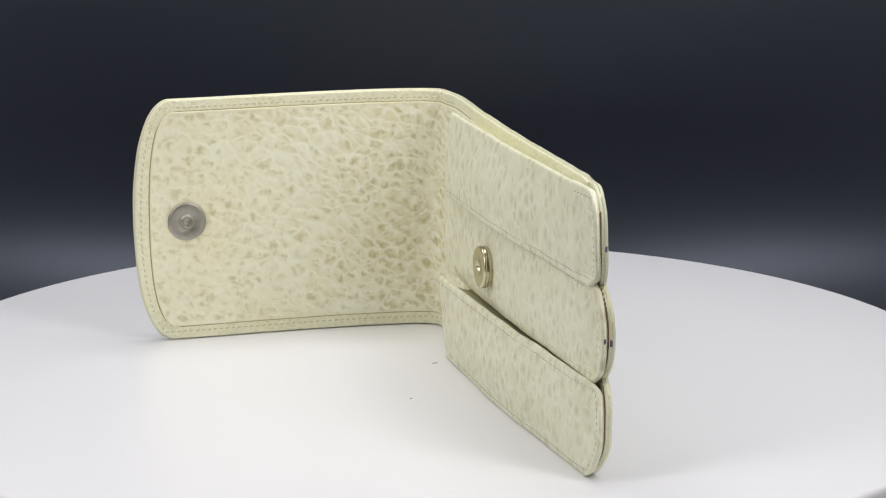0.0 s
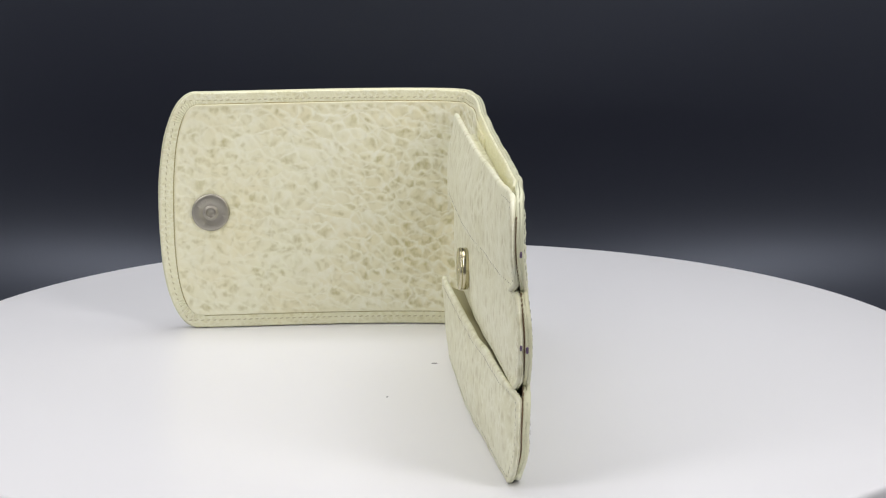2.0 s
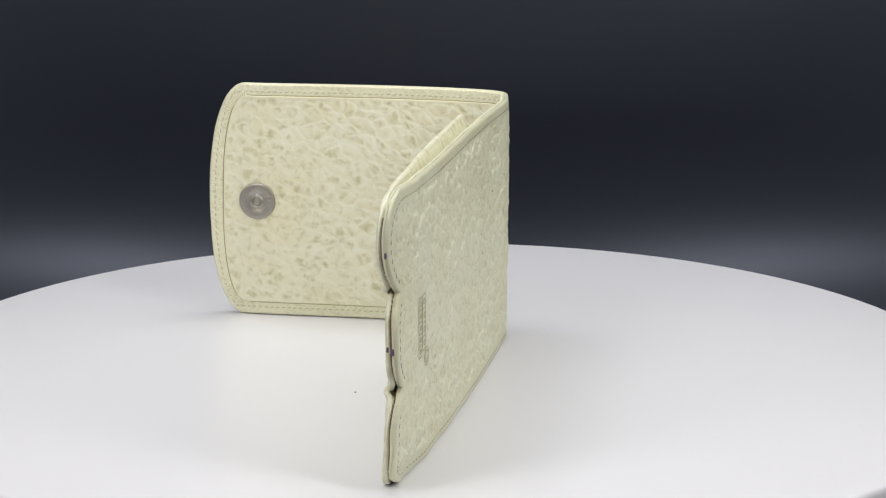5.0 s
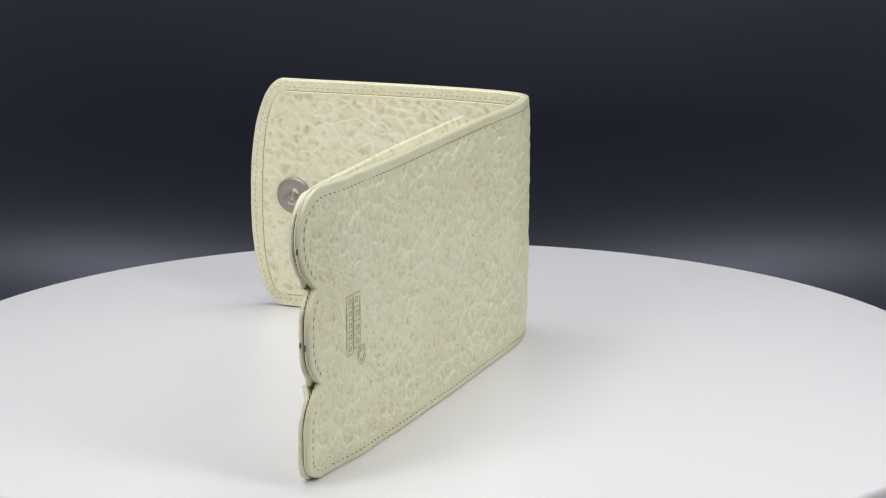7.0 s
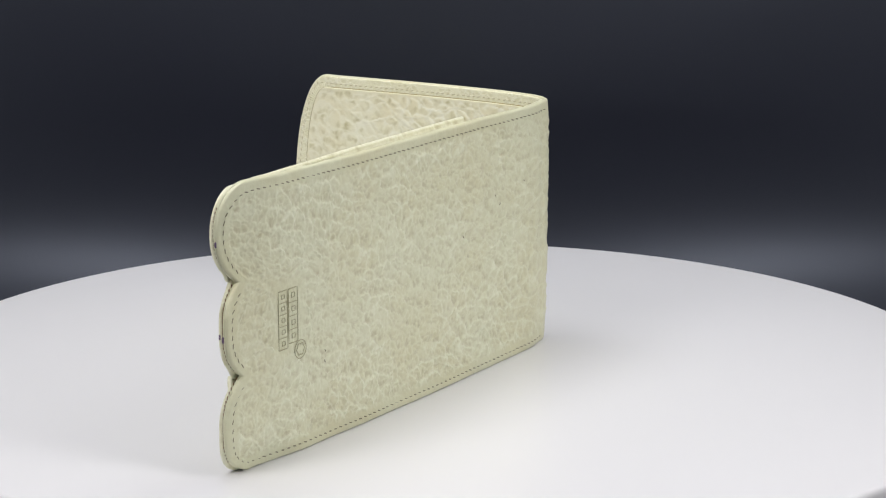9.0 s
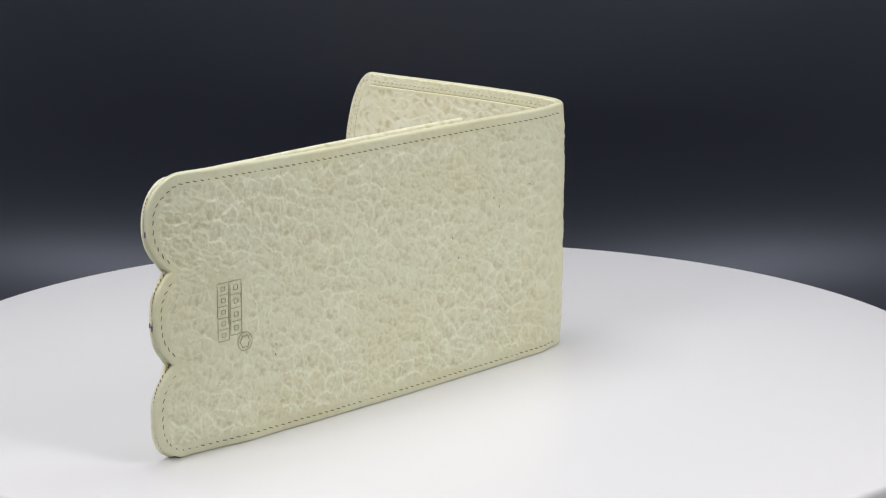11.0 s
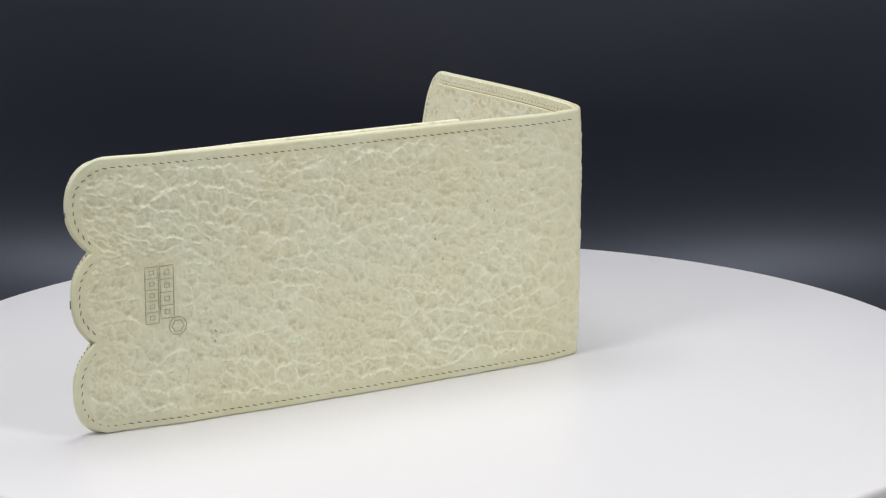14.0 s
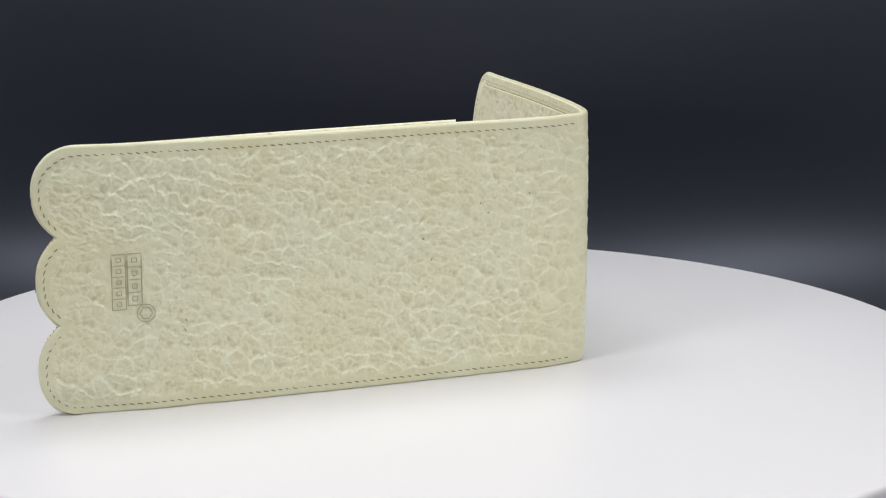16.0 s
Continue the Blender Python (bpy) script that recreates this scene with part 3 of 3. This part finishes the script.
# gathered pleats on the flap's border at its two corners
for zc, sign in ((HIGH - 14.0, 1), (14.0, -1)):
    bm = bmesh.new()
    for i in range(13):
        a = radians(18 + 62 * i / 12)
        ds, dz = -math.cos(a), sign * math.sin(a)
        q0, q1 = (16.4 + ds * 8.0, zc + dz * 8.0), (16.4 + ds * 11.0, zc + dz * 11.1)
        if q1[0] < flap_end(q1[1]) + 1.2:
            continue
        p0, p1 = inner_point(*q0), inner_point(*q1)
        capsule(bm, frame_of((p0 + p1) * 0.5 * MM, p1 - p0, cover_normal(q0[0])), 3.2 * MM, 0.62 * MM, 0.30 * MM)
    part("pleats", bm, leather_border, pouch, "gathered leather pleats")

# dark seam between cover and strips along the tips
bm = bmesh.new()
z = 5.0
while z < HIGH - 7.0:
    if min(abs(z - 31.3), abs(z - 60.3)) > 1.2:
        s = LENGTH - tip_depth(z) - 1.0
        p = panel_at(s, outer_off(s, z) + COVER + 0.15, z)
        capsule(bm, frame_of(p * MM, Vector((0, 0, 1)), ALONG), 1.6 * MM, 0.42 * MM, 0.30 * MM)
    z += 1.25
part("seam", bm, seam_dark, pouch, "dark worn seam along the tips")

# ink marks on the tips
for off, z, size in ((0.9, 72.5, 1.0), (1.6, 43.8, 1.1), (3.4, 44.3, 0.9)):
    bm = bmesh.new()
    s = LENGTH - tip_depth(z) - (0.0 if off < 2 else 0.78)
    m = frame_of(panel_at(s, outer_off(s, z) + off, z) * MM, Vector((0, 0, 1)), ALONG)
    capsule(bm, m, 1.9 * size * MM, 0.8 * size * MM, 0.16 * MM)
    part("ink_mark", bm, ink, pouch, "small purple ink mark")


# ---- embossed plain mark on the cover ----
def strip_line(bm, a, b, width=0.42):
    """A thin line pressed in the cover's outer face, between two (s, z)."""
    p, q = outer_point(FOLD + a[0], a[1], 0.14), outer_point(FOLD + b[0], b[1], 0.14)
    capsule(bm, frame_of((p + q) * 0.5 * MM, q - p, -cover_normal(FOLD + a[0])), ((q - p).length + width * 0.6) * MM, width * MM, 0.14 * MM)


bm = bmesh.new()
for s0, s1, z0, z1, count in ((164.9, 169.5, 35.4, 54.0, 5), (159.6, 164.3, 36.6, 54.0, 4)):
    for a, b in (((s0, z0), (s1, z0)), ((s0, z1), (s1, z1)), ((s0, z0), (s0, z1)), ((s1, z0), (s1, z1))):
        strip_line(bm, a, b, 0.34)
    step = (z1 - z0) / count
    for i in range(count):
        zz = z0 + step * i
        if i:
            strip_line(bm, (s0 + 0.2, zz), (s1 - 0.2, zz), 0.28)
        # a smaller plain block within each block
        a, b, c, d = s0 + 1.5, s1 - 1.5, zz + 0.33 * step, zz + 0.67 * step
        for p, q in (((a, c), (b, c)), ((a, d), (b, d)), ((a, c), (a, d)), ((b, c), (b, d))):
            strip_line(bm, p, q, 0.24)
for r, wave in ((3.0, 0.0), (1.9, 0.22)):
    pts = [(158.4 + (r + wave * math.cos(6 * a)) * math.cos(a), 33.6 + (r + wave * math.cos(6 * a)) * math.sin(a))
           for a in (2 * math.pi * i / 40 for i in range(41))]
    for a, b in zip(pts, pts[1:]):
        strip_line(bm, a, b, 0.30)
part("embossed_mark", bm, emboss, pouch, "small embossed plain mark")

# a few dark specks caught in the cover's grain
for s, z, size in ((22, 64, 0.8), (40, 61.5, 0.7), (37, 58, 0.9), (61, 50.6, 0.9), (145, 30, 1.1), (145.3, 26.6, 1.3), (58, 43, 0.7)):
    bm = bmesh.new()
    turn = pose(0, 0, 0, 0, 0, random.uniform(-40, 40))
    capsule(bm, frame_of(outer_point(FOLD + s, z, 0.18) * MM, Vector((0, 0, 1)), -cover_normal(FOLD + s)) @ turn, size * MM, 0.32 * MM, 0.12 * MM)
    part("grain_speck", bm, thread_dark, pouch, "tiny dark speck in the grain")

# ---- press stud: thin disc on the flap, thick magnet on the middle tube ----
SNAP_S = next(s / 10 for s in range(0, 600) if cover_plan(s / 10).x > -89.2)
m = frame_of(inner_point(SNAP_S, 45.0, 0.85) * MM, Vector((0, 0, 1)), cover_normal(SNAP_S))
bm = bmesh.new()
k = MM
lathe(bm, [(0, 0.1 * k), (1.2 * k, 0.1 * k), (1.5 * k, 0.35 * k), (1.6 * k, 1.0 * k), (1.9 * k, 1.15 * k), (2.3 * k, 1.0 * k), (2.5 * k, 0.45 * k),
           (3.1 * k, 0.35 * k), (3.4 * k, 0.55 * k), (6.2 * k, 0.55 * k), (6.8 * k, 0.42 * k), (7.0 * k, 0.1 * k), (7.0 * k, -0.5 * k), (0, -0.5 * k)], m)
snap = part("snap_disc", bm, steel, pouch, "flat grey steel snap disc")
bm = bmesh.new()
for i in range(17):
    if i in (4, 5, 10, 11, 16):
        continue
    a = 2 * math.pi * i / 17
    capsule(bm, m @ Matrix.Rotation(a, 4, "Z") @ pose(4.8 * k, 0, 0.55 * k), 1.5 * k, 0.5 * k, 0.10 * k)
part("raised_bars", bm, steel, snap, "worn raised marks on the steel")

MAG_S, MAG_Z = 41.5 + 0.26 * 1.0 + 0.965 * 50.6, 43.5
m = frame_of(panel_at(MAG_S - 1.0, strip_off(1, MAG_S, MAG_Z) + STRIP / 2 - 0.2, MAG_Z) * MM, Vector((0, 0, 1)), INWARD)
bm = bmesh.new()
lathe(bm, [(0, 1.4 * k), (1.55 * k, 1.4 * k), (1.65 * k, 3.0 * k), (2.0 * k, 3.3 * k), (6.2 * k, 3.3 * k), (6.8 * k, 3.15 * k), (7.1 * k, 2.75 * k),
           (7.1 * k, 2.35 * k), (6.98 * k, 2.30 * k), (6.98 * k, 2.18 * k), (7.06 * k, 2.1 * k), (7.06 * k, 0.4 * k), (6.8 * k, 0.1 * k), (6.4 * k, 0), (0, 0)], m, 64)
magnet = part("magnet_snap", bm, brass, pouch, "thick round brass magnet snap")
bm = bmesh.new()
lathe(bm, [(0, 2.3 * k), (0.8 * k, 2.1 * k), (1.25 * k, 1.7 * k), (1.3 * k, 1.4 * k)], m, 24)
part("rivet", bm, chrome, magnet, "small bright rivet")

# ---- specks lying on the disc ----
for x, y, turn, long in ((1.6, -1.0, 20, 2.2), (-6.6, -44.6, 70, 0.8)):
    bm = bmesh.new()
    capsule(bm, pose(x * MM, y * MM, 0.0, 0, 0, turn), long * MM, 0.45 * MM, 0.25 * MM)
    tagged(part("dust_speck", bm, dust), "tiny dark fibre lying on the white disc", "dust", "specks of dust")


def motions():
    rows = [(i * 0.5, pose(0, 0, 0, 0, 0, W_DEG * i * 0.5)) for i in range(33)]
    walk(turntable, rows)
    walk(pouch, rows)
    for ob in scene.objects:
        if ob.name.startswith("dust_speck"):
            walk(ob, rows)


motions()
